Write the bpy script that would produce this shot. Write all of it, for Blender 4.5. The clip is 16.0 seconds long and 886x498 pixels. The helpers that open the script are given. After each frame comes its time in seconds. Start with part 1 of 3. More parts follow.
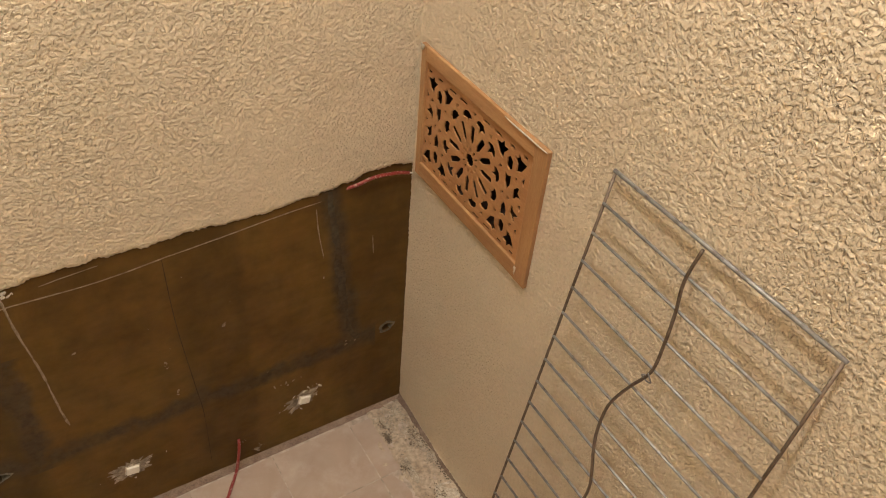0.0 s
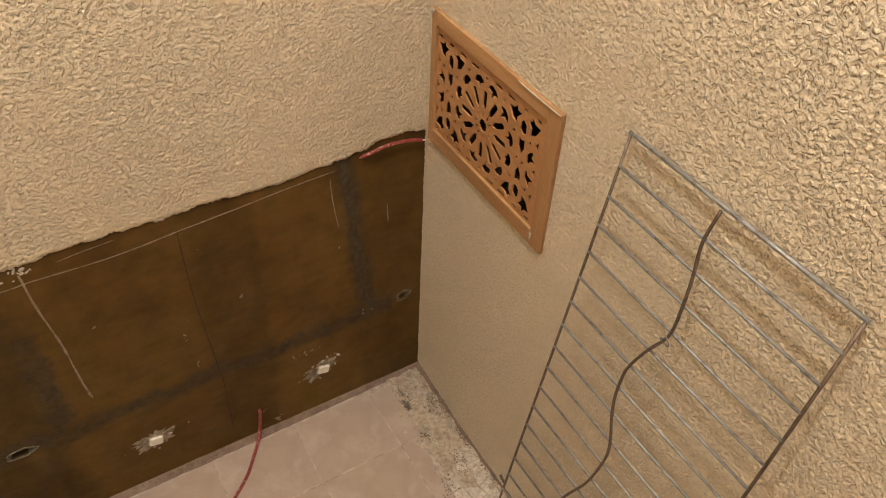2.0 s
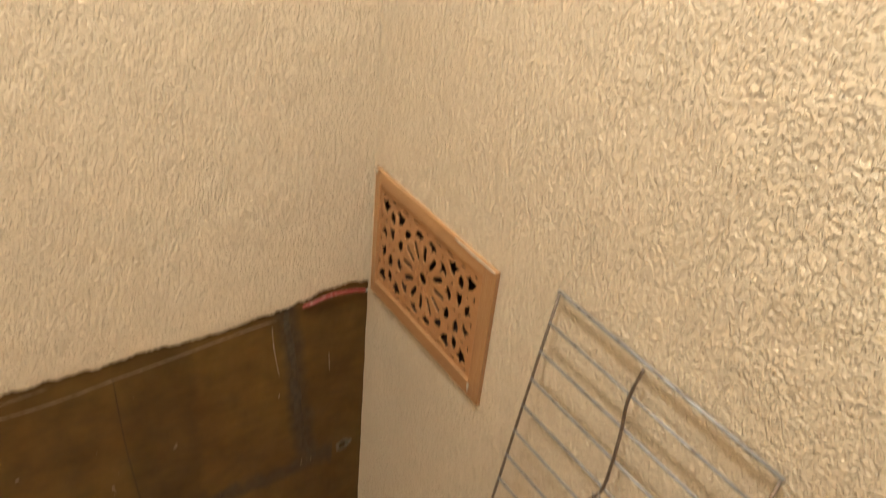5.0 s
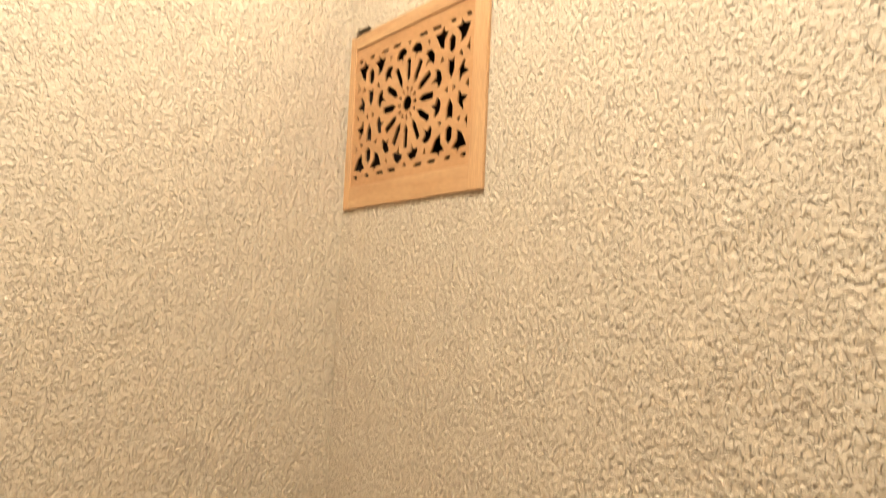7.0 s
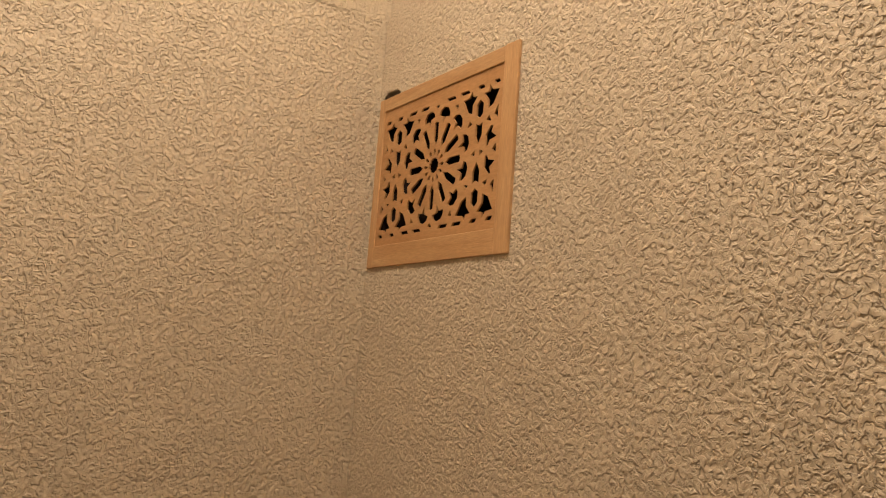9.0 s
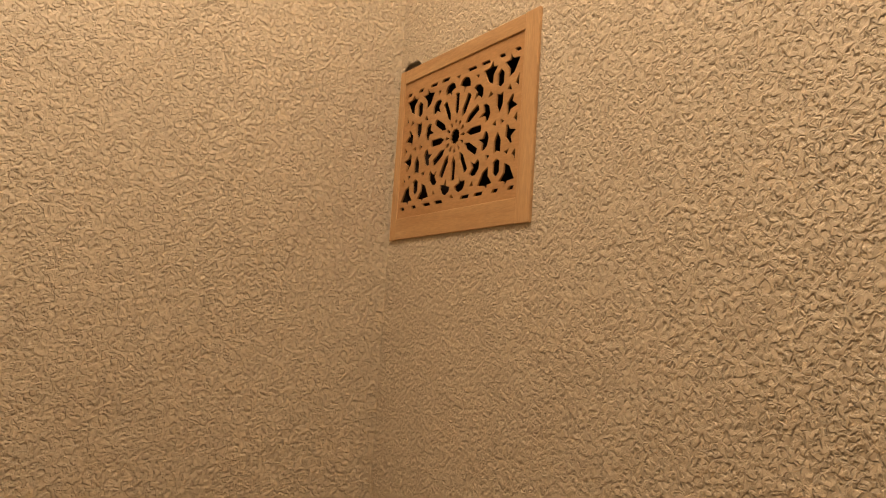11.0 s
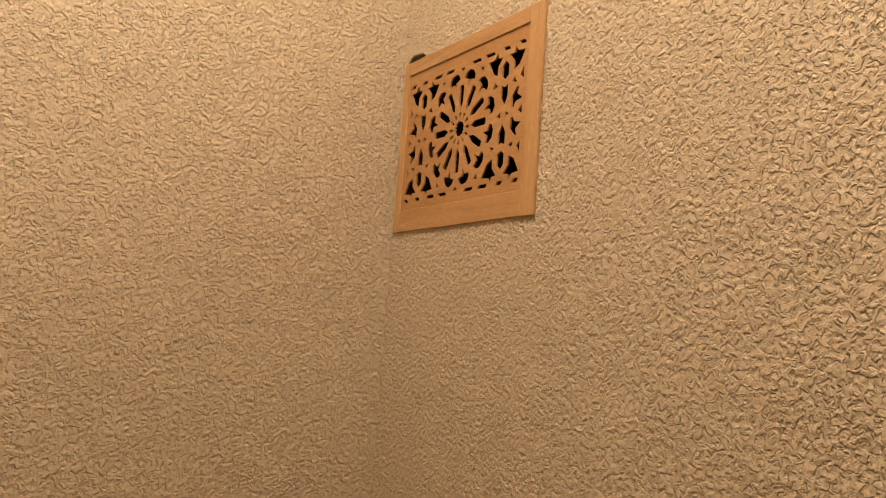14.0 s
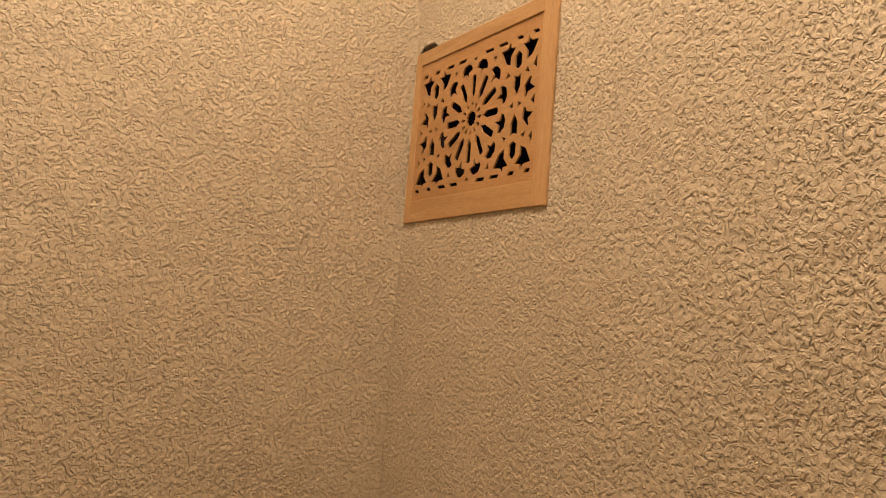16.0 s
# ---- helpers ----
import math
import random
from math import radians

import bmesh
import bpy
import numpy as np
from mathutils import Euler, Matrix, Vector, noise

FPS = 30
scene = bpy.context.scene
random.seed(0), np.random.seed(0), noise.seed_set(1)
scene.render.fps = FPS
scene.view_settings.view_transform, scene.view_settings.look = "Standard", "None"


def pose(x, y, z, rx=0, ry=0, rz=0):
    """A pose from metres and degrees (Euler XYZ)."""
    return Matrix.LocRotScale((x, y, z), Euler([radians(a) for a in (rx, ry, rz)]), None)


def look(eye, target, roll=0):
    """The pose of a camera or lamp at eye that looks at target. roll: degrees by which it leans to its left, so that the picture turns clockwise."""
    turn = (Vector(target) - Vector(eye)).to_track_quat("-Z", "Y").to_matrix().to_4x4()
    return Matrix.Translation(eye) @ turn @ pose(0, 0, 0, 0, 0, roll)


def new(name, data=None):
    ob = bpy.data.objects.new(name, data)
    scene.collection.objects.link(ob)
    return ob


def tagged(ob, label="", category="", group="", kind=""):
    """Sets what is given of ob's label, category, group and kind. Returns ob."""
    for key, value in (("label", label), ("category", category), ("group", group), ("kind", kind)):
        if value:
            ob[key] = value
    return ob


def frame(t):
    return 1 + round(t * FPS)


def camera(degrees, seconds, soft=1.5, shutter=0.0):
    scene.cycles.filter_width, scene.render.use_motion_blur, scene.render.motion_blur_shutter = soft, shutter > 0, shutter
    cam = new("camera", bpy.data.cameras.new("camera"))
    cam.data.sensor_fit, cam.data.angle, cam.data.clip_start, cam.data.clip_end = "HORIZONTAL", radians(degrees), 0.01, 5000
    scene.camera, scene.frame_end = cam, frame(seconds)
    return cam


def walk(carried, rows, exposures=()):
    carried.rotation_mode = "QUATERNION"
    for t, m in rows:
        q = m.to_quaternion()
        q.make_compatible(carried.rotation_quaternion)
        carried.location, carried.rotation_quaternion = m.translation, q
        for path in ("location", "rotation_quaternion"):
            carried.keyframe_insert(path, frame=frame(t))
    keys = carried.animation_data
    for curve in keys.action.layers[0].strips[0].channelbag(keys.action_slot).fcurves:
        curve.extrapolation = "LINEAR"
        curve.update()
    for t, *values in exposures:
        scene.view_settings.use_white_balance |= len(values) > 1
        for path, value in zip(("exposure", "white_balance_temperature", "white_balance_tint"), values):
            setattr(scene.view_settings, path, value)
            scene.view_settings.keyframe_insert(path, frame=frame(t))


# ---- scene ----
cam = camera(57.9, 16.0, soft=1.0, shutter=0.65)
EXPOSURES = [(0, 0.20, 5800, 8), (3.2, 0.20, 5800, 8), (5.3, 0.36, 5700, 4), (5.9, 0.27, 5750, 4), (6.5, 0.0, 5850, 6), (7.0, -0.34, 6050, 7), (7.5, -0.75, 6300, 9), (8, -1.12, 6450, 11),
             (8.7, -1.47, 7000, 18), (11, -1.53, 7850, 20), (12, -1.40, 7950, 20), (16, -1.36, 8000, 21)]
PATH = [
    (0, (-0.674, -1.111, 1.657), (0.179, 0.126, 0.337), 5.5),
    (0.5, (-0.671, -1.11, 1.656), (0.177, 0.12, 0.326), 5.2),
    (1, (-0.67, -1.109, 1.656), (0.145, 0.105, 0.291), 3.4),
    (1.5, (-0.672, -1.11, 1.654), (0.127, 0.101, 0.277), 3.4),
    (2, (-0.669, -1.109, 1.651), (0.124, 0.102, 0.27), 3.4),
    (2.5, (-0.67, -1.11, 1.651), (0.126, 0.106, 0.277), 3.5),
    (3, (-0.67, -1.109, 1.654), (0.13, 0.106, 0.28), 3.6),
    (3.2, (-0.671, -1.109, 1.652), (0.132, 0.106, 0.281), 3.7),
    (5.3, (-0.661, -1.131, 1.698), (0.375, 0.287, 0.74), 5.0),
    (5.5, (-0.642, -1.131, 1.701), (0.404, 0.358, 0.872), 4.1),
    (5.9, (-0.525, -1.176, 1.705), (0.465, 0.503, 1.258), 4.4),
    (6.3, (-0.592, -1.164, 1.724), (0.555, 0.474, 1.711), 2.9),
    (6.5, (-0.621, -1.181, 1.772), (0.553, 0.438, 1.779), 0.9),
    (7, (-0.629, -1.181, 1.791), (0.527, 0.444, 1.944), 2.6),
    (7.5, (-0.633, -1.182, 1.802), (0.512, 0.432, 2.093), 3.8),
    (8, (-0.638, -1.181, 1.803), (0.49, 0.441, 2.11), 4.7),
    (8.5, (-0.64, -1.181, 1.804), (0.477, 0.452, 2.1), 4.5),
    (11, (-0.639, -1.182, 1.792), (0.426, 0.497, 2.015), 3.8),
    (11.5, (-0.645, -1.183, 1.795), (0.421, 0.497, 1.993), 3.1),
    (12, (-0.641, -1.182, 1.794), (0.416, 0.505, 1.981), 4.5),
    (12.5, (-0.641, -1.181, 1.79), (0.439, 0.494, 1.955), 4.1),
    (13, (-0.642, -1.181, 1.791), (0.439, 0.494, 1.952), 3.9),
    (13.5, (-0.639, -1.18, 1.789), (0.431, 0.498, 1.976), 3.8),
    (14, (-0.642, -1.181, 1.789), (0.422, 0.5, 1.997), 4.2),
    (14.5, (-0.641, -1.181, 1.788), (0.413, 0.506, 1.994), 4.4),
    (15, (-0.642, -1.178, 1.783), (0.412, 0.51, 1.972), 4.6),
    (15.5, (-0.638, -1.178, 1.787), (0.408, 0.516, 1.975), 4.3),
    (16, (-0.642, -1.176, 1.784), (0.405, 0.517, 1.975), 4.7),
]
walk(cam, [(t, look(eye, target, roll)) for t, eye, target, roll in PATH], EXPOSURES)

# ---- light ----
world = bpy.data.worlds.new("world")
scene.world = world
world.use_nodes = True
world.node_tree.nodes["Background"].inputs[0].default_value = (0.9, 0.75, 0.55, 1)
world.node_tree.nodes["Background"].inputs[1].default_value = 0.02
lamp_data = bpy.data.lights.new("ceiling_lamp_light", "POINT")
lamp_data.shadow_soft_size, lamp_data.energy = 0.045, 92
lamp_data.color = (1.0, 0.93, 0.82)
lamp = new("ceiling_lamp_light", lamp_data)
lamp.location = (-0.66, -0.77, 3.00)

# ---- materials ----
class Nodes:
    """Short names for building a node material."""

    def __init__(self, name, rough=0.6, metal=0.0, spec=0.5):
        self.mat = bpy.data.materials.new(name)
        self.mat.use_nodes = True
        self.t = self.mat.node_tree
        self.b = self.t.nodes["Principled BSDF"]
        self.b.inputs["Roughness"].default_value = rough
        self.b.inputs["Metallic"].default_value = metal
        self.b.inputs["Specular IOR Level"].default_value = spec
        self.co = self.t.nodes.new("ShaderNodeTexCoord").outputs["Object"]

    def link(self, a, b):
        self.t.links.new(a, b)

    def noise(self, scale, detail=3, rough=0.55, stretch=None, warp=0.0):
        n = self.t.nodes.new("ShaderNodeTexNoise")
        n.inputs["Scale"].default_value, n.inputs["Detail"].default_value = scale, detail
        n.inputs["Roughness"].default_value, n.inputs["Distortion"].default_value = rough, warp
        src = self.co
        if stretch:
            m = self.t.nodes.new("ShaderNodeMapping")
            m.inputs["Scale"].default_value = stretch
            self.link(src, m.inputs["Vector"])
            src = m.outputs["Vector"]
        self.link(src, n.inputs["Vector"])
        return n.outputs["Fac"]

    def ramp(self, fac, stops):
        r = self.t.nodes.new("ShaderNodeValToRGB")
        while len(r.color_ramp.elements) < len(stops):
            r.color_ramp.elements.new(0.5)
        for e, (p, c) in zip(r.color_ramp.elements, stops):
            e.position, e.color = p, (*c, 1) if len(c) == 3 else c
        self.link(fac, r.inputs["Fac"])
        return r.outputs["Color"]

    def mix(self, fac, a, b, mode="MIX"):
        m = self.t.nodes.new("ShaderNodeMix")
        m.data_type, m.blend_type = "RGBA", mode
        for sock, v in ((m.inputs[0], fac), (m.inputs[6], a), (m.inputs[7], b)):
            if isinstance(v, (float, int)):
                sock.default_value = v
            elif isinstance(v, tuple):
                sock.default_value = (*v, 1)
            else:
                self.link(v, sock)
        return m.outputs[2]

    def random(self):
        return self.t.nodes.new("ShaderNodeObjectInfo").outputs["Random"]

    def colour(self, c):
        if isinstance(c, tuple):
            self.b.inputs["Base Color"].default_value = (*c, 1)
        else:
            self.link(c, self.b.inputs["Base Color"])
        return self

    def roughness(self, c):
        self.link(c, self.b.inputs["Roughness"])
        return self

    def bump(self, h, distance, strength=1.0):
        n = self.t.nodes.new("ShaderNodeBump")
        n.inputs["Distance"].default_value, n.inputs["Strength"].default_value = distance, strength
        self.link(h, n.inputs["Height"])
        if self.b.inputs["Normal"].is_linked:
            self.link(self.b.inputs["Normal"].links[0].from_socket, n.inputs["Normal"])
        self.link(n.outputs["Normal"], self.b.inputs["Normal"])
        return self


def g(v):
    return (v, v, v)


def stucco_material():
    n = Nodes("textured_cream_paint", 0.45, spec=0.4)
    big = n.ramp(n.noise(2.2, 4), [(0.3, (0.665, 0.548, 0.392)), (0.7, (0.715, 0.593, 0.427))])
    fine = n.ramp(n.noise(160, 3), [(0.3, g(0.9)), (0.65, g(1.0))])
    n.colour(n.mix(1.0, big, fine, "MULTIPLY"))
    n.roughness(n.ramp(n.noise(40, 2), [(0.3, g(0.42)), (0.7, g(0.56))]))
    plates = n.ramp(n.noise(120, 1.3, 0.5, (1.0, 1.0, 1.05), 1.0), [(0.42, g(0.0)), (0.475, g(0.5)), (0.53, g(1.0))])
    chips = n.ramp(n.noise(185, 1.0, 0.5, (1, 1.07, 0.94), 0.8), [(0.44, g(0.0)), (0.51, g(1.0))])
    n.bump(n.noise(420, 2), 0.0003, 0.4)
    n.bump(chips, 0.0006, 1.0)
    return n.bump(plates, 0.0021, 1.0).mat


def brown_material():
    n = Nodes("brown_adhesive_coated_wall", 0.6, spec=0.22)
    sweep = n.ramp(n.noise(3.2, 5, 0.6, (1.0, 1.0, 0.45), 0.6), [(0.28, (0.066, 0.031, 0.0056)), (0.47, (0.090, 0.0465, 0.0083)), (0.68, (0.116, 0.066, 0.0125))])
    patch = n.ramp(n.noise(16, 5, 0.65), [(0.35, g(0.80)), (0.65, g(1.12))])
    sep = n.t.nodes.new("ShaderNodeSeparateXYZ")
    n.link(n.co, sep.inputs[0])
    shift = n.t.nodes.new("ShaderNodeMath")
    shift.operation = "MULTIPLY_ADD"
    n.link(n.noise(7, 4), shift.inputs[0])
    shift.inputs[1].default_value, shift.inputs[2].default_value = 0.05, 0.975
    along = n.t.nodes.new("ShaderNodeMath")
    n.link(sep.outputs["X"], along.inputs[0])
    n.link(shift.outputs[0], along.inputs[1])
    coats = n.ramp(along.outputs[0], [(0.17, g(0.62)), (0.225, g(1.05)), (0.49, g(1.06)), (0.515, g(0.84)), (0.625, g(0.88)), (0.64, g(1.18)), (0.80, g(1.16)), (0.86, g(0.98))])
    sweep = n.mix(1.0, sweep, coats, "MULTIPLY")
    trowel = n.ramp(n.noise(60, 3, 0.5, (0.3, 1, 1)), [(0.3, g(0.86)), (0.7, g(1.06))])
    base = n.mix(1.0, n.mix(1.0, sweep, patch, "MULTIPLY"), trowel, "MULTIPLY")

    def calc(kind, a, b):
        m = n.t.nodes.new("ShaderNodeMath")
        m.operation = kind
        for sock, v in zip(m.inputs, (a, b)):
            if isinstance(v, (int, float)):
                sock.default_value = v
            else:
                n.link(v, sock)
        return m.outputs[0]

    # cement rubbed into the wall beside the filled chases, with feathered edges
    ox, oz = sep.outputs["X"], sep.outputs["Z"]
    sway = calc("MULTIPLY", calc("SUBTRACT", n.noise(9, 5, 0.65), 0.5), 0.10)

    def band(centre, half, lo, hi, along_axis):
        near = n.ramp(calc("DIVIDE", calc("ABSOLUTE", centre, 0), half * 2), [(0.3, g(1.0)), (0.75, g(0.0))])
        return calc("MULTIPLY", calc("MULTIPLY", near, calc("GREATER_THAN", along_axis, lo)), calc("LESS_THAN", along_axis, hi))

    level = band(calc("ADD", calc("SUBTRACT", oz, 0.276), sway), 0.021, -0.95, -0.075, ox)
    upright = band(calc("ADD", calc("ADD", calc("ADD", ox, calc("MULTIPLY", oz, 0.0995)), 0.1065), calc("MULTIPLY", sway, 0.5)), 0.021, 0.27, 0.73, oz)
    west = band(calc("ADD", calc("ADD", ox, 0.795), sway), 0.022, 0.24, 0.56, oz)
    fill = calc("MULTIPLY", calc("MAXIMUM", calc("MAXIMUM", level, upright), west), n.ramp(n.noise(22, 5, 0.7), [(0.32, g(0.4)), (0.60, g(0.92))]))
    cement = n.ramp(n.noise(50, 5, 0.65), [(0.35, (0.032, 0.0185, 0.0075)), (0.7, (0.062, 0.046, 0.027))])
    n.colour(n.mix(fill, base, cement))
    n.roughness(n.ramp(n.noise(9, 4), [(0.3, g(0.48)), (0.7, g(0.75))]))
    n.bump(n.noise(14, 4, 0.6, (1, 1, 0.5)), 0.004, 0.5)
    return n.bump(n.noise(45, 5), 0.002, 0.6).mat


def mortar_material(name, dark, light, scale=40):
    n = Nodes(name, 0.85, spec=0.25)
    a = n.ramp(n.noise(scale, 6, 0.65), [(0.3, dark), (0.7, light)])
    s = n.ramp(n.noise(scale * 6, 3), [(0.35, g(0.7)), (0.6, g(1.05))])
    n.colour(n.mix(1.0, a, s, "MULTIPLY"))
    return n.bump(n.noise(scale * 4, 5), 0.002, 0.8).mat


def tile_material():
    n = Nodes("pinkish_beige_dusty_tile", 0.4, spec=0.4)
    veins = n.ramp(n.noise(7, 6, 0.6, None, 1.2), [(0.3, (0.335, 0.245, 0.19)), (0.55, (0.385, 0.295, 0.232)), (0.75, (0.44, 0.345, 0.28))])
    dust = n.ramp(n.noise(11, 6, 0.7), [(0.5, g(0.0)), (0.8, g(0.75))])
    n.colour(n.mix(dust, veins, (0.50, 0.42, 0.355)))
    n.roughness(n.ramp(n.noise(18, 4), [(0.3, g(0.28)), (0.7, g(0.6))]))
    return n.bump(n.noise(90, 3), 0.0006, 0.4).mat


def wood_material(name, stretch, tone=1.0, tint=(1.0, 1.0, 1.0)):
    n = Nodes(name, 0.5, spec=0.35)
    grain = n.noise(9, 5, 0.6, stretch, 0.4)
    c = n.ramp(grain, [(0.25, (0.46 * tone, 0.25 * tone, 0.105 * tone)), (0.5, (0.54 * tone, 0.315 * tone, 0.145 * tone)), (0.75, (0.61 * tone, 0.38 * tone, 0.19 * tone))])
    fine = n.ramp(n.noise(120, 3, 0.5, tuple(s ** 0.7 for s in stretch)), [(0.3, g(0.86)), (0.7, g(1.04))])
    c = n.mix(1.0, c, fine, "MULTIPLY")
    c = n.mix(1.0, c, n.ramp(n.random(), [(0.0, g(0.9)), (1.0, g(1.05))]), "MULTIPLY")
    n.colour(n.mix(1.0, c, tint, "MULTIPLY"))
    return n.bump(n.noise(70, 3, 0.5, stretch), 0.0006, 0.5).mat


def steel_material(name, base, rough):
    n = Nodes(name, rough, 0.9, 0.5)
    rust = n.ramp(n.noise(70, 5, 0.7), [(0.5, g(0.0)), (0.72, g(0.8))])
    n.colour(n.mix(rust, base, (0.12, 0.07, 0.04)))
    n.roughness(n.ramp(n.noise(50, 4), [(0.3, g(rough)), (0.7, g(rough + 0.3))]))
    return n.bump(n.noise(240, 3), 0.0005, 0.5).mat


def plain_material(name, a, b, rough, scale=60, bump=0.0006):
    n = Nodes(name, rough, spec=0.4)
    n.colour(n.ramp(n.noise(scale, 4), [(0.35, a), (0.7, b)]))
    return n.bump(n.noise(scale * 3, 3), bump, 0.6).mat


def cable_material():
    n = Nodes("dusty_red_cable_jacket", 0.5)
    dust = n.ramp(n.noise(220, 3, 0.6), [(0.55, g(0.0)), (0.7, g(0.8))])
    n.colour(n.mix(dust, (0.22, 0.022, 0.018), (0.5, 0.38, 0.3)))
    return n.mat


STUCCO = stucco_material()
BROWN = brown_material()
CEMENT = mortar_material("grey_cement_fill", (0.060, 0.034, 0.011), (0.066, 0.055, 0.040), 14)
BED = mortar_material("pale_floor_mortar", (0.31, 0.235, 0.165), (0.56, 0.455, 0.345), 20)
GROUT = mortar_material("pale_joint_mortar", (0.33, 0.255, 0.20), (0.56, 0.47, 0.39), 9)
# reddish mortar, with the shadow gap at the wall foot darkened into its colour
CURB = mortar_material("shaded_reddish_mortar", (0.165, 0.110, 0.080), (0.25, 0.178, 0.134), 55)
CHALK = mortar_material("white_plaster_smear", (0.42, 0.36, 0.28), (0.66, 0.60, 0.50), 60)
SHEET = mortar_material("white_plaster_sheet", (0.40, 0.335, 0.26), (0.66, 0.585, 0.485), 26)
RIM = mortar_material("grey_green_rim_mortar", (0.050, 0.036, 0.018), (0.22, 0.195, 0.145), 32)
PATCH = mortar_material("smeared_plaster", (0.085, 0.058, 0.032), (0.42, 0.36, 0.28), 30)
STREAK = mortar_material("pale_scratch_dust", (0.14, 0.10, 0.055), (0.36, 0.29, 0.21), 70)
CRACK = plain_material("dark_crack", (0.022, 0.012, 0.005), (0.06, 0.033, 0.012), 0.9, 30)
TILE = tile_material()
WOOD_H = wood_material("light_cedar_across", (1, 0.6, 7))
WOOD_V = wood_material("light_cedar_upright", (1, 7, 0.6))
PLYWOOD = wood_material("fretwork_board", (1, 0.8, 5), 0.78, (1.0, 0.85, 0.72))
STAINED_H = wood_material("reddish_cedar_across", (1, 0.6, 7), 0.70, (1.0, 0.92, 0.84))
STAINED_V = wood_material("reddish_cedar_upright", (1, 7, 0.6), 0.70, (1.0, 0.92, 0.84))
CEDAR = wood_material("light_fretwork_board", (1, 0.8, 5), 0.95, (1.0, 0.92, 0.84))
STEEL = steel_material("dull_steel_wire", (0.36, 0.35, 0.345), 0.5)
DARKSTEEL = steel_material("tarnished_dark_wire", (0.22, 0.17, 0.13), 0.44)
PLASTIC = plain_material("white_plastic", (0.72, 0.68, 0.60), (0.8, 0.77, 0.7), 0.4)
RED = cable_material()
# near-black colour standing in for the shade inside ducts and holes
RECESS_SHADE = plain_material("recess_shade", (0.025, 0.014, 0.009), (0.05, 0.028, 0.018), 0.9, 20)
WHITEPAINT = plain_material("white_ceiling_paint", (0.72, 0.66, 0.56), (0.78, 0.72, 0.62), 0.8, 12)


# ---- helpers for meshes ----
def part(name, bm, material, parent=None, label=""):
    me = bpy.data.meshes.new(name)
    bm.to_mesh(me)
    bm.free()
    me.materials.append(material)
    ob = new(name, me)
    if parent:
        ob.parent = parent
    if label:
        ob["label"] = label
    return ob


def smooth(ob):
    ob.data.polygons.foreach_set("use_smooth", [True] * len(ob.data.polygons))
    return ob


def box(x0, x1, y0, y1, z0, z1, bevel=0.0, segments=2):
    bm = bmesh.new()
    bmesh.ops.create_cube(bm, size=1)
    for v in bm.verts:
        v.co = Vector(((x0 + x1) / 2 + v.co.x * (x1 - x0), (y0 + y1) / 2 + v.co.y * (y1 - y0), (z0 + z1) / 2 + v.co.z * (z1 - z0)))
    if bevel:
        bmesh.ops.bevel(bm, geom=bm.edges[:], offset=bevel, segments=segments, affect="EDGES", profile=0.5)
    return bm


def spline(points, steps=8):
    """Catmull-Rom through the points."""
    p = [Vector(q) for q in points]
    p = [2 * p[0] - p[1]] + p + [2 * p[-1] - p[-2]]
    out = []
    for i in range(1, len(p) - 2):
        a, b, c, d = p[i - 1:i + 3]
        for s in range(steps):
            t = s / steps
            out.append(0.5 * (2 * b + (c - a) * t + (2 * a - 5 * b + 4 * c - d) * t * t + (3 * b - a - 3 * c + d) * t ** 3))
    return out + [p[-2]]


def tube(path, radius, sides=8, bm=None, wobble=0.0):
    bm = bm or bmesh.new()
    rings, up = [], None
    for i, c in enumerate(path):
        d = (path[min(i + 1, len(path) - 1)] - path[max(i - 1, 0)]).normalized()
        if up is None:
            up = d.orthogonal().normalized()
        up = (up - d * up.dot(d)).normalized()
        side = d.cross(up)
        r = radius * (1 + wobble * random.uniform(-1, 1))
        rings.append([bm.verts.new(c + r * (math.cos(2 * math.pi * k / sides) * up + math.sin(2 * math.pi * k / sides) * side)) for k in range(sides)])
    for a, b in zip(rings, rings[1:]):
        for k in range(sides):
            bm.faces.new((a[k], a[(k + 1) % sides], b[(k + 1) % sides], b[k]))
    bm.faces.new(rings[0][::-1])
    bm.faces.new(rings[-1])
    return bm


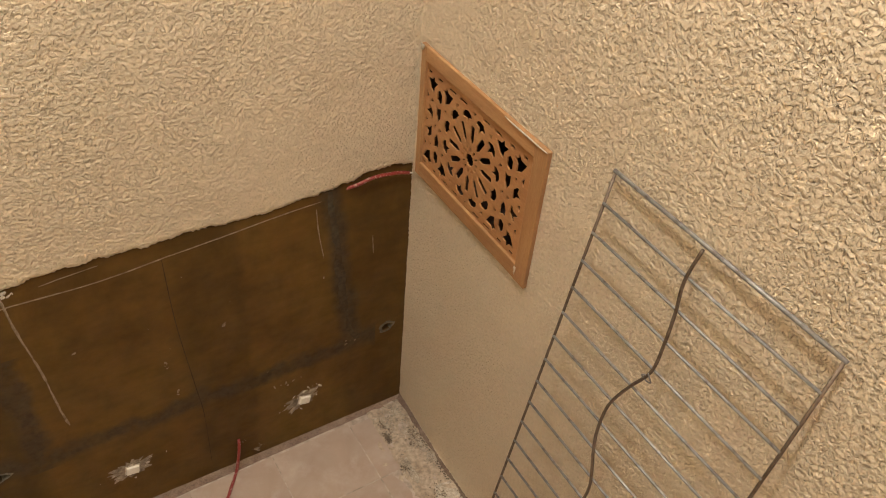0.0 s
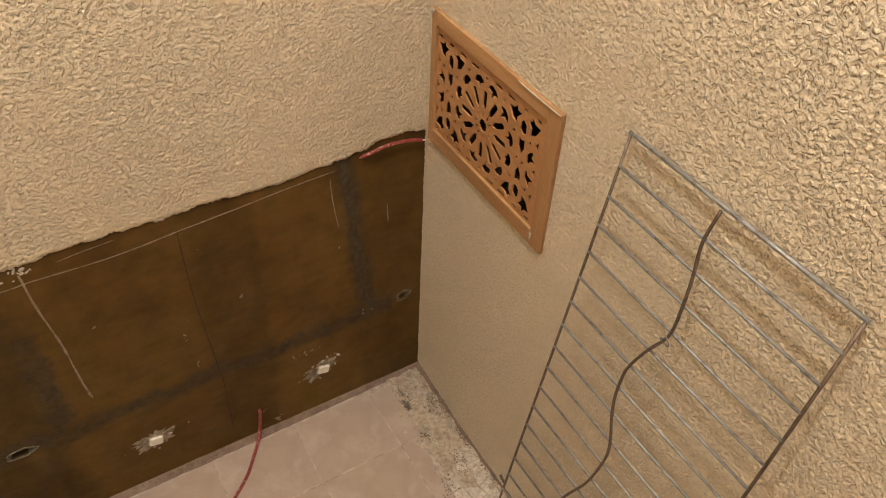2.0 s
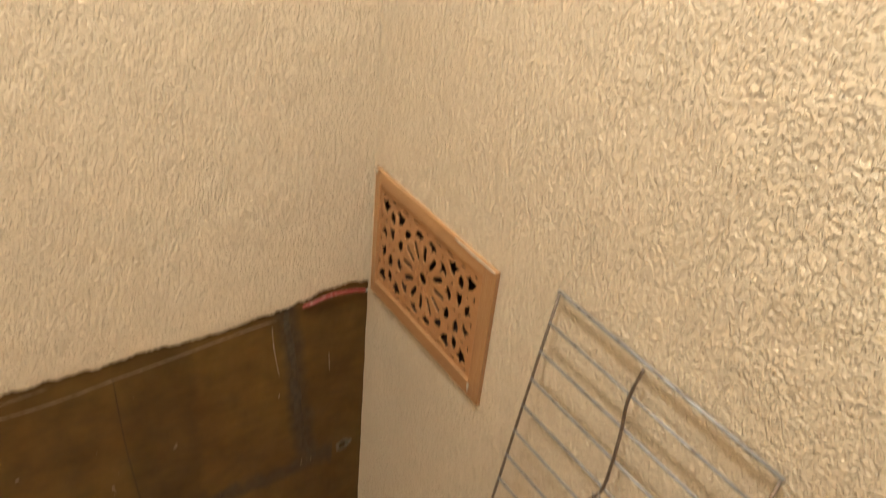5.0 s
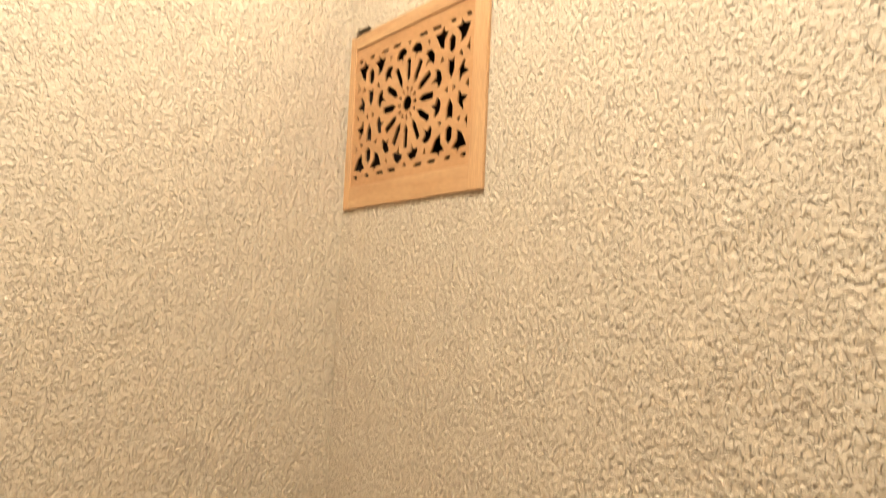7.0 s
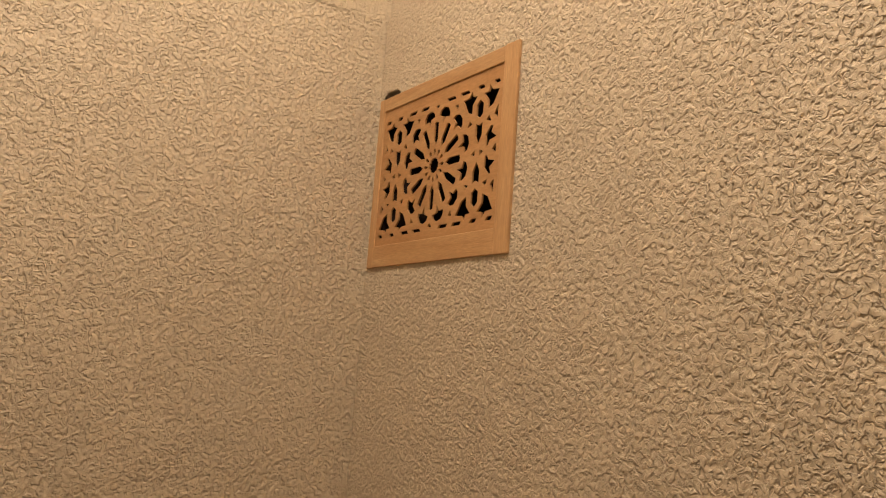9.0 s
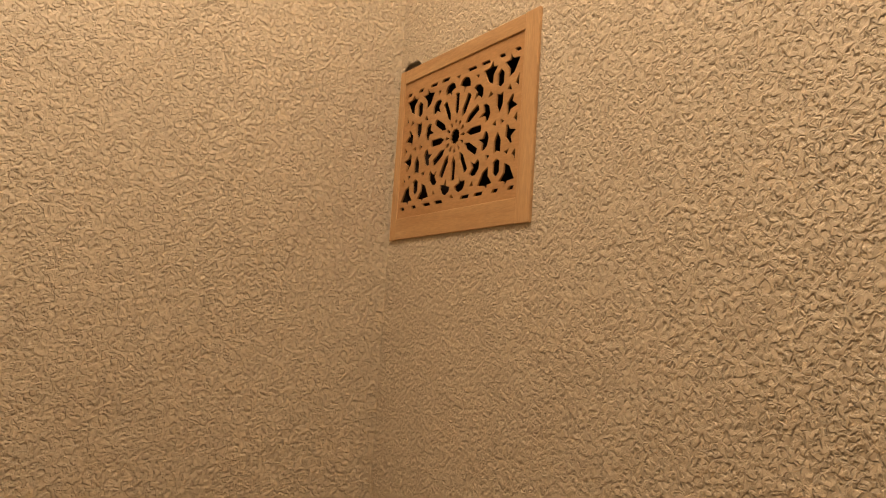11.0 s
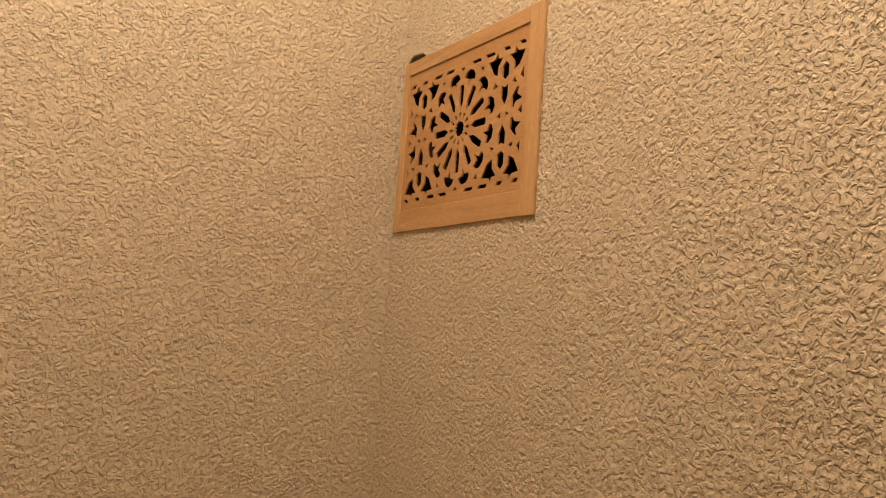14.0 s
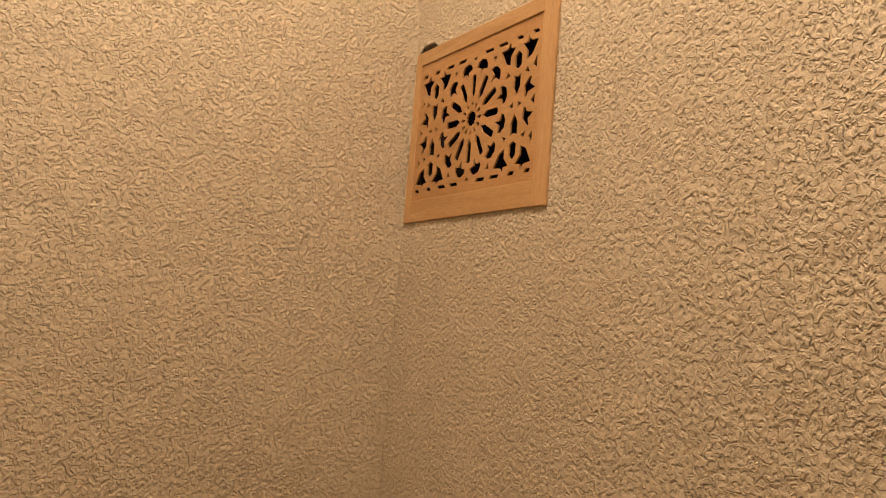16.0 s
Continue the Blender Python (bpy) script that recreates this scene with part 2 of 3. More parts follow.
def slab_with_holes(axis, front, back, u0, u1, v0, v1, holes):
    """A wall whose front lies at the given place on the axis (0: x, 1: y), with openings (u0, u1, v0, v1) that go through it."""
    us = sorted({u0, u1, *(h[0] for h in holes), *(h[1] for h in holes)})
    vs = sorted({v0, v1, *(h[2] for h in holes), *(h[3] for h in holes)})

    def solid(i, j):
        if not (0 <= i < len(us) - 1 and 0 <= j < len(vs) - 1):
            return False
        u, v = (us[i] + us[i + 1]) / 2, (vs[j] + vs[j + 1]) / 2
        return not any(h[0] < u < h[1] and h[2] < v < h[3] for h in holes)

    bm, made = bmesh.new(), {}

    def vert(i, j, d):
        if (i, j, d) not in made:
            made[i, j, d] = bm.verts.new((d, us[i], vs[j]) if axis == 0 else (us[i], d, vs[j]))
        return made[i, j, d]

    for i in range(len(us) - 1):
        for j in range(len(vs) - 1):
            if not solid(i, j):
                continue
            for d in (front, back):
                bm.faces.new([vert(i, j, d), vert(i + 1, j, d), vert(i + 1, j + 1, d), vert(i, j + 1, d)])
            for di, dj, a, b in ((-1, 0, (i, j), (i, j + 1)), (1, 0, (i + 1, j), (i + 1, j + 1)), (0, -1, (i, j), (i + 1, j)), (0, 1, (i, j + 1), (i + 1, j + 1))):
                if not solid(i + di, j + dj):
                    bm.faces.new([vert(*a, front), vert(*b, front), vert(*b, back), vert(*a, back)])
    bmesh.ops.recalc_face_normals(bm, faces=bm.faces[:])
    return bm


def banded(shape, step, wave, spread, seed):
    """Random relief with bumps about as wide as half the wave, unit variance."""
    rng = np.random.default_rng(seed)
    f = np.hypot(np.fft.fftfreq(shape[0], step)[:, None], np.fft.rfftfreq(shape[1], step)[None, :])
    h = np.fft.irfft2(np.fft.rfft2(rng.standard_normal(shape)) * np.exp(-((f * wave - 1) / spread) ** 2), s=shape)
    return h / h.std()


def stucco_relief(shape, step, seed):
    """Flat raised worms with steep sides, in metres."""
    a = banded(shape, step, 0.0102, 0.36, seed)
    b = banded(shape, step, 0.0068, 0.36, seed + 1)
    c = banded(shape, step, 0.09, 0.6, seed + 2)
    worms = np.tanh(4.0 * (a + 0.5 * b + 0.2 * c + 0.15))
    return 0.00050 * worms + 0.00006 * b + 0.0002 * c


def coat_mesh(name, verts, nu, nv, keep, parent, label):
    """The textured coat from a grid of nu x nv places; keep tells which cells are there."""
    idx = np.arange(nu * nv).reshape(nu, nv)
    quads = np.stack([idx[:-1, :-1], idx[1:, :-1], idx[1:, 1:], idx[:-1, 1:]], -1)[keep]
    me = bpy.data.meshes.new(name)
    me.vertices.add(nu * nv)
    me.vertices.foreach_set("co", verts.reshape(-1).astype(np.float32))
    me.loops.add(quads.size)
    me.loops.foreach_set("vertex_index", quads.reshape(-1).astype(np.int32))
    me.polygons.add(len(quads))
    me.polygons.foreach_set("loop_start", np.arange(0, quads.size, 4, dtype=np.int32))
    me.update(calc_edges=True)
    me.polygons.foreach_set("use_smooth", np.ones(len(quads), dtype=bool))
    me.materials.append(STUCCO)
    ob = new(name, me)
    ob.parent = parent
    ob["label"] = label
    return ob


# ---- structure ----
H_ROOM = 3.10
X_WEST, Y_SOUTH = -1.75, -2.15
UPPER = dict(depth=0.0056, y0=-0.383, y1=-0.0125, z0=1.9477, z1=2.2373, left=0.018, right=0.030, top=0.0235, bottom=0.036)
LOWER = dict(depth=0.0085, y0=-0.3905, y1=-0.021, z0=0.7318, z1=1.0068, left=0.016, right=0.031, top=0.027, bottom=0.031)
openings = [(v["y0"] + 0.02, v["y1"] - 0.010, v["z0"] + 0.022, v["z1"] - 0.016) for v in (UPPER, LOWER)]
BROKEN = (-0.070, -0.017, 2.20, 2.250)

wall_east = tagged(part("wall_east", slab_with_holes(0, 0.004, 0.16, Y_SOUTH, 0.0, -0.02, H_ROOM, openings + [BROKEN]), STUCCO),
                   "cream textured stucco wall with two vent openings", "wall", kind="structure")
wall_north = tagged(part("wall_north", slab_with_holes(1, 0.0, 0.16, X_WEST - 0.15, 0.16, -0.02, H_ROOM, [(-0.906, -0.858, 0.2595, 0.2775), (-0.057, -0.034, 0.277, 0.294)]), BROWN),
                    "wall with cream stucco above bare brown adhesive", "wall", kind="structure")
tagged(part("wall_west", box(X_WEST - 0.15, X_WEST, Y_SOUTH - 0.15, 0.0, -0.02, H_ROOM), STUCCO), "plain cream painted wall", "wall", kind="structure")
tagged(part("wall_south", box(X_WEST, 0.16, Y_SOUTH - 0.15, Y_SOUTH, -0.02, H_ROOM), STUCCO), "plain cream painted wall", "wall", kind="structure")
tagged(part("ceiling", box(X_WEST - 0.15, 0.16, Y_SOUTH - 0.15, 0.16, H_ROOM, H_ROOM + 0.12), WHITEPAINT), "plain off-white ceiling", "ceiling", kind="structure")
# duct linings, their shade put in as a near-black colour
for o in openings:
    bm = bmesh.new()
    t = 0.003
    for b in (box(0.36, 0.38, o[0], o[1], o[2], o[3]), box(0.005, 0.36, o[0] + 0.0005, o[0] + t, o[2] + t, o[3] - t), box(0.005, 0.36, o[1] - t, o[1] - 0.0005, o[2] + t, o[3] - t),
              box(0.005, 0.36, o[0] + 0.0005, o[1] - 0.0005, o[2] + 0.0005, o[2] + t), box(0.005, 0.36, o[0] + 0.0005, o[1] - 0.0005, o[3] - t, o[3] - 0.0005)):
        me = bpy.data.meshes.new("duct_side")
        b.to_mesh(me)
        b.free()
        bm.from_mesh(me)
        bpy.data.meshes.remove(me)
    tagged(part("vent_duct", bm, RECESS_SHADE), "air duct behind the wall opening, coloured near-black for shade", "duct", kind="structure")
# dark sheets added behind the holes, painting the shade of their depth
part("hole_back", box(-0.92, -0.005, 0.045, 0.055, 0.25, 0.30), RECESS_SHADE, wall_north, "dark backing sheet for the shade in the chiselled holes")
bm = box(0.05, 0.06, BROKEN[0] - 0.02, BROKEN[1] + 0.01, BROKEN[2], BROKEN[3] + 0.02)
part("broken_hole_backing", bm, RECESS_SHADE, wall_east, "dark backing sheet for the shade in the broken-out hole")

# textured coat on the east wall
STEP = 0.0020
ny, nz = int(1.02 / STEP), int(2.38 / STEP)
yy = 0.0 - np.arange(ny) * STEP
zz = 0.004 + np.arange(nz) * STEP
Y, Z = np.meshgrid(yy, zz, indexing="ij")
fade = np.clip((1.02 + Y) / 0.04, 0, 1) * np.clip((2.38 - Z) / 0.03, 0, 1)
X = -(0.0005 + stucco_relief((ny, nz), STEP, 11)) * fade
foot = np.clip(1 - Z / 0.10, 0, 1)
X -= 0.006 * np.clip(-Y / 0.2, 0, 1) * foot ** 2
cy, cz = (Y[:-1, :-1] + Y[1:, 1:]) / 2, (Z[:-1, :-1] + Z[1:, 1:]) / 2
keep = np.ones(cy.shape, bool)
for o in openings:
    keep &= ~((cy > o[0]) & (cy < o[1]) & (cz > o[2]) & (cz < o[3]))
keep &= ~(((cy + 0.043) / 0.028) ** 2 + ((cz - 2.234) / 0.0165) ** 2 < 1 + 0.12 * np.sin(cy * 190 + 1))
coat_mesh("stucco_coat", np.stack([X, Y, Z], -1), ny, nz, keep, wall_east, "cream stucco with a raised worm-like texture")

# textured coat on the north wall, with its broken lower edge
EDGE = [(-1.05, 0.712), (-0.90, 0.714), (-0.77, 0.715), (-0.737, 0.714), (-0.692, 0.722), (-0.583, 0.722), (-0.507, 0.718), (-0.456, 0.725), (-0.40, 0.720),
        (-0.299, 0.716), (-0.231, 0.724), (-0.185, 0.726), (-0.138, 0.733), (-0.089, 0.745), (-0.04, 0.743), (0.0, 0.738)]
nx, nz = int(0.94 / STEP), int(1.66 / STEP)
xx = 0.003 - np.arange(nx) * STEP
rough_edge = banded((nx, 8), STEP, 0.05, 0.8, 5)[:, 0] * 0.0014 + banded((nx, 8), STEP, 0.012, 0.8, 6)[:, 0] * 0.0009
edge = np.interp(xx, [p[0] for p in EDGE], [p[1] for p in EDGE]) + rough_edge
row = np.arange(nz) / (nz - 1)
Z = edge[:, None] + (2.38 - edge[:, None]) * row[None, :]
X = np.repeat(xx[:, None], nz, 1)
thick = 0.0036 + stucco_relief((nx, nz), STEP, 23)
near_edge = np.clip((Z - edge[:, None]) / 0.008, 0, 1)
thick *= 0.55 + 0.45 * near_edge
Yc = -thick
Yc[:, 0] = 0.001
Z[:, 0] += 0.0015
coat_mesh("stucco_coat", np.stack([X, Yc, Z], -1), nx, nz, np.ones((nx - 1, nz - 1), bool), wall_north, "cream stucco coat with a ragged broken edge")
part("stucco_coat_far", box(X_WEST, xx[-1], -0.0045, 0.0, 0.71, H_ROOM), STUCCO, wall_north)
part("stucco_coat_top", box(xx[-1], 0.012, -0.0045, 0.0, 2.38, H_ROOM), STUCCO, wall_north)


def ribbon(points, width, depth, material, name, ragged=0.25, parent=None, label="", lift=0.0, steps=10):
    """A low uneven band of material along a line (x, z) on the north wall."""
    line = spline([(x, 0, z) for x, z in points], steps)
    bm, rows = bmesh.new(), []
    for i, c in enumerate(line):
        d = (line[min(i + 1, len(line) - 1)] - line[max(i - 1, 0)]).normalized()
        s = Vector((d.z, 0, -d.x))
        end = min(1.0, 0.35 + min(i, len(line) - 1 - i) * 0.35)
        wa, wb = (width / 2 * end * (1 + 1.3 * ragged * noise.noise((i * 0.23, k, width * 900)) + 0.35 * ragged * random.uniform(-1, 1)) for k in (0.5, 7.5))
        h = depth * random.uniform(0.7, 1.1)
        rows.append([bm.verts.new(c + s * a + Vector((0, -lift - b, 0))) for a, b in ((-wa, -0.001), (-wa * 0.6, h), (0, h * random.uniform(0.6, 1.1)), (wb * 0.6, h), (wb, -0.001))])
    for a, b in zip(rows, rows[1:]):
        for k in range(4):
            bm.faces.new((a[k], a[k + 1], b[k + 1], b[k]))
    return smooth(part(name, bm, material, parent or wall_north, label))


ribbon([(-0.178, 0.722), (-0.170, 0.62), (-0.160, 0.50), (-0.150, 0.40), (-0.138, 0.32), (-0.118, 0.283)], 0.020, 0.0005, CEMENT, "cement_chase", 0.7, label="dark grey cement-filled chase")
ribbon([(-0.93, 0.676), (-0.785, 0.674), (-0.748, 0.676), (-0.613, 0.673), (-0.494, 0.683), (-0.41, 0.689), (-0.301, 0.699), (-0.198, 0.705)], 0.0032, 0.0005, STREAK, "scratch", 0.5)
ribbon([(-0.70, 0.700), (-0.661, 0.704), (-0.605, 0.708)], 0.0022, 0.0004, STREAK, "scratch", 0.5)
ribbon([(-0.759, 0.698), (-0.753, 0.599), (-0.742, 0.509), (-0.737, 0.407), (-0.730, 0.345)], 0.0052, 0.0005, STREAK, "scratch", 0.6, steps=16)
ribbon([(-0.208, 0.69), (-0.205, 0.63), (-0.196, 0.56)], 0.003, 0.0004, STREAK, "scratch", 0.5)
ribbon([(-0.086, 0.58), (-0.084, 0.53)], 0.003, 0.0004, STREAK, "scratch", 0.5)
ribbon([(-0.503, 0.69), (-0.502, 0.52), (-0.490, 0.324), (-0.484, 0.225), (-0.488, 0.05)], 0.0024, 0.0003, CRACK, "crack", 0.3)


def smear(x, z, w, h, n, material=CHALK, name="plaster_smear"):
    """Small flat crumbs of plaster stuck on the north wall round one place."""
    bm = bmesh.new()
    for _ in range(n):
        px, pz = x + random.gauss(0, w / 2), z + random.gauss(0, h / 2)
        r = abs(random.gauss(0, 1)) * 0.0034 + 0.0008
        k = random.randint(5, 8)
        ang, sq = random.uniform(0, 3), random.uniform(0.2, 0.6)
        ring = []
        for i in range(k):
            a = 2 * math.pi * i / k
            rr = r * random.uniform(0.6, 1.2)
            u, v = rr * math.cos(a), rr * sq * math.sin(a)
            ring.append((px + u * math.cos(ang) - v * math.sin(ang), pz + u * math.sin(ang) + v * math.cos(ang)))
        top = [bm.verts.new((px + (q[0] - px) * 0.7, -0.0006 - r * 0.16, pz + (q[1] - pz) * 0.7)) for q in ring]
        low = [bm.verts.new((q[0], 0.0005, q[1])) for q in ring]
        bm.faces.new(top)
        for i in range(k):
            bm.faces.new((low[i], low[(i + 1) % k], top[(i + 1) % k], top[i]))
    bmesh.ops.recalc_face_normals(bm, faces=bm.faces[:])
    return tagged(part(name, bm, material, wall_north), kind="stuff")


smear(-0.262, 0.150, 0.055, 0.026, 16)
smear(-0.225, 0.170, 0.026, 0.012, 10)
smear(-0.650, 0.142, 0.056, 0.028, 20)
smear(-0.757, 0.700, 0.022, 0.014, 14)
smear(-0.537, 0.412, 0.003, 0.014, 7, STREAK)
smear(-0.528, 0.322, 0.003, 0.014, 4, STREAK)
smear(-0.39, 0.035, 0.05, 0.012, 8, STREAK)
smear(-0.41, 0.075, 0.006, 0.02, 3)
smear(-0.14, 0.282, 0.02, 0.010, 6, STREAK)
smear(-0.45, 0.45, 0.28, 0.18, 8, STREAK)
smear(-0.30, 0.22, 0.04, 0.008, 9, STREAK)


def wall_hole(x, z, w, h, tilt, spread):
    """A chiselled hole with a rough cement rim."""
    bm = bmesh.new()
    rings = []
    for s, d in ((1 + spread, 0.0006), (1 + spread / 2, -0.0018), (1.06, -0.0010), (0.98, 0.032)):
        ring = []
        for i in range(14):
            a = 2 * math.pi * i / 14
            u, v = w / 2 * s * math.cos(a), h / 2 * s * math.sin(a)
            j = 1 + 0.10 * math.sin(i * 2.3 + s) + 0.08 * math.sin(i * 5.1)
            ring.append(bm.verts.new((x + j * (u * math.cos(tilt) - v * math.sin(tilt)), d, z + j * (u * math.sin(tilt) + v * math.cos(tilt)))))
        rings.append(ring)
    for a, b in zip(rings, rings[1:]):
        for i in range(14):
            bm.faces.new((a[i], a[(i + 1) % 14], b[(i + 1) % 14], b[i]))
    rim = part("hole_rim", bm, RIM, wall_north, "rough cement rim of a chiselled hole")
    return rim


wall_hole(-0.0455, 0.2855, 0.026, 0.020, 0.3, 0.75)
wall_hole(-0.882, 0.2685, 0.050, 0.021, 0.03, 0.28)

# ---- floor ----
floor = tagged(part("floor", box(X_WEST - 0.15, 0.16, Y_SOUTH - 0.15, 0.16, -0.10, -0.0007), GROUT), "beige tiled floor with a broken mortar strip", "floor", kind="structure")


def mortar_strip():
    """Uneven mortar bed in the strip along the east wall, where tiles are missing."""
    bm = bmesh.new()
    ux, uy, grid = 22, 150, []
    for j in range(uy + 1):
        y = -0.004 - j * 0.0095
        line = []
        for i in range(ux + 1):
            x = -0.135 + i * 0.135 / ux
            h = noise.noise((x * 40, y * 40, 0)) * 0.0050 + noise.noise((x * 130, y * 130, 3)) * 0.0022 + 0.0012
            line.append(bm.verts.new((x, y, max(-0.0045, h if x > -0.10 else h - 0.004))))
        grid.append(line)
    for a, b in zip(grid, grid[1:]):
        for i in range(ux):
            bm.faces.new((a[i], a[i + 1], b[i + 1], b[i]))
    return smooth(part("mortar_bed", bm, BED, floor, "crumbly pale mortar bed where tiles are missing"))


mortar_strip()


def wall_foot():
    """Low reddish mortar fillet along the foot of the north wall, its colour darkened for the shadow gap."""
    bm, rows = bmesh.new(), []
    for i in range(90):
        x = 0.0 - i * 0.0195
        w = 0.011 + 0.002 * noise.noise((x * 20, 0, 0)) + 0.006 * min(1, -x / 0.5)
        rows.append([bm.verts.new((x, y, z)) for y, z in ((0.0, 0.010 + 0.002 * noise.noise((x * 30, 4, 0))), (-0.003, 0.009), (-w * 0.6, 0.0035), (-w, -0.002))])
    for a, b in zip(rows, rows[1:]):
        for k in range(3):
            bm.faces.new((a[k], b[k], b[k + 1], a[k + 1]))
    return tagged(smooth(part("trim", bm, CURB)), "low reddish mortar fillet at the wall foot, darkened for shade", "trim", kind="structure")


wall_foot()


def east_foot():
    bm, rows = bmesh.new(), []
    for i in range(80):
        y = -i * 0.0125
        w = 0.012 + 0.002 * noise.noise((y * 25, 7, 0))
        rows.append([bm.verts.new((x, y, z)) for x, z in ((0.0, 0.014), (-0.006, 0.008), (-w * 0.8, 0.003), (-w, -0.002))])
    for a, b in zip(rows, rows[1:]):
        for k in range(3):
            bm.faces.new((a[k], a[k + 1], b[k + 1], b[k]))
    return tagged(smooth(part("trim", bm, CURB)), "reddish mortar fillet at the stucco wall foot, darkened for shade", "trim", kind="structure")


east_foot()


def rubble(name, n, label, material, area, size):
    """Many small angular crumbs lying loose."""
    bm = bmesh.new()
    tips = [(1, 0, 0), (0, 1, 0), (-1, 0, 0), (0, -1, 0), (0, 0, 1), (0, 0, -1)]
    for _ in range(n):
        cx, cy = area()
        r = random.uniform(size[0], size[1]) * random.uniform(0.6, 1.0)
        turn = Matrix.Rotation(random.uniform(0, 3.1), 3, "Z")
        vs = []
        for a, b, c in tips:
            p = turn @ Vector((a * random.uniform(0.7, 1.4), b * random.uniform(0.6, 1.2), c * random.uniform(0.5, 0.8))) * r
            vs.append(bm.verts.new(p + Vector((cx, cy, r * 0.3 + 0.0022))))
        for i in range(4):
            bm.faces.new((vs[i], vs[(i + 1) % 4], vs[4]))
            bm.faces.new((vs[(i + 1) % 4], vs[i], vs[5]))
    return tagged(part(name, bm, material), label, "rubble", kind="stuff")


def clumps(spots):
    x, y, w = random.choice(spots)
    return min(-0.012, x + random.gauss(0, w)), min(-0.01, y + random.gauss(0, w * 2))


GREY_SPOTS = [(-0.072, -0.06, 0.010), (-0.035, -0.10, 0.010), (-0.030, -0.15, 0.010), (-0.084, -0.19, 0.007), (-0.083, -0.22, 0.006), (-0.025, -0.20, 0.008), (-0.03, -0.03, 0.012)]
DARK_SPOTS = [(-0.082, -0.075, 0.005), (-0.088, -0.10, 0.004), (-0.090, -0.20, 0.005), (-0.030, -0.13, 0.008), (-0.055, -0.30, 0.012), (-0.11, -0.34, 0.010)]
rubble("gravel", 1100, "grey and pale crumbs of broken mortar on floor", mortar_material("grey_crumbs", (0.20, 0.155, 0.11), (0.62, 0.53, 0.42), 70), lambda: clumps(GREY_SPOTS), (0.0010, 0.0040))
rubble("gravel", 650, "dark crumbs of mortar along the tile edge", mortar_material("dark_crumbs", (0.085, 0.062, 0.04), (0.24, 0.185, 0.13), 70), lambda: clumps(DARK_SPOTS), (0.0010, 0.0030))
rubble("gravel", 260, "dark crumbs of mortar along the wall foot", mortar_material("brown_crumbs", (0.08, 0.06, 0.04), (0.2, 0.15, 0.1), 70),
       lambda: (-0.016 + random.gauss(0, 0.003), -random.uniform(0.10, 0.42)), (0.001, 0.0028))


def plaster_chunk(corners):
    bm = bmesh.new()
    cx, cy = sum(p[0] for p in corners) / len(corners), sum(p[1] for p in corners) / len(corners)
    ring = []
    for a, b in zip(corners, corners[1:] + corners[:1]):
        for t in (0.0, 0.33, 0.67):
            w = 0.0012 if t else 0.0
            ring.append((a[0] + (b[0] - a[0]) * t + random.uniform(-w, w), a[1] + (b[1] - a[1]) * t + random.uniform(-w, w)))
    tilt, high, k = random.uniform(-0.03, 0.03), random.uniform(0.0025, 0.0042), len(ring)
    low = [bm.verts.new((cx + (x - cx) * 0.97, cy + (y - cy) * 0.97, 0.0)) for x, y in ring]
    top = [bm.verts.new((cx + (x - cx) * 0.94, cy + (y - cy) * 0.94, high + (x - cx) * tilt)) for x, y in ring]
    bm.faces.new(top)
    for i in range(k):
        bm.faces.new((low[i], low[(i + 1) % k], top[(i + 1) % k], top[i]))
    bmesh.ops.recalc_face_normals(bm, faces=bm.faces[:])
    return tagged(part("plaster_chunk", bm, SHEET), "flat broken piece of white plaster on floor", "plaster chunk", group="plaster chunks by the wall")


corner = {(i, j): (-0.112 + 0.032 * i + random.uniform(-0.009, 0.009) + (0.02 if j == 0 and i < 2 else 0), -0.275 - 0.045 * j + random.uniform(-0.014, 0.014)) for i in range(4) for j in range(6)}
for i in range(3):
    for j in range(5):
        if (i, j) not in ((0, 0), (1, 1)):
            plaster_chunk([corner[i, j], corner[i + 1, j], corner[i + 1, j + 1], corner[i, j + 1]])


# ---- cables, plugs ----
def cable(points, label, radius=0.0036):
    path = spline(points, 14)
    holder = new("red_cable")
    holder.location = points[0]
    bm = tube([p - Vector(points[0]) for p in path], radius, 10, wobble=0.05)
    smooth(part("jacket", bm, RED, holder))
    tip = (path[-1] - path[-2]).normalized()
    a = path[-1] - Vector(points[0])
    smooth(part("wire_core", tube([a, a + tip * 0.004, a + tip * 0.008], radius * 0.45, 8), PLASTIC, holder, "pale bare wire end"))
    return tagged(holder, label, "cable", group="red cables from the wall")


cable([(-0.145, 0.004, 0.716), (-0.126, -0.007, 0.726), (-0.089, -0.010, 0.735), (-0.040, -0.010, 0.730), (-0.013, -0.010, 0.722)], "dusty red cable poking out under the stucco edge")
cable([(-0.420, 0.006, 0.094), (-0.424, -0.008, 0.080), (-0.434, -0.014, 0.030), (-0.446, -0.026, 0.008), (-0.466, -0.052, 0.0045), (-0.498, -0.093, 0.0045), (-0.545, -0.134, 0.0045), (-0.61, -0.18, 0.0045), (-0.68, -0.20, 0.0045)],
      "dusty red cable hanging from wall onto floor")


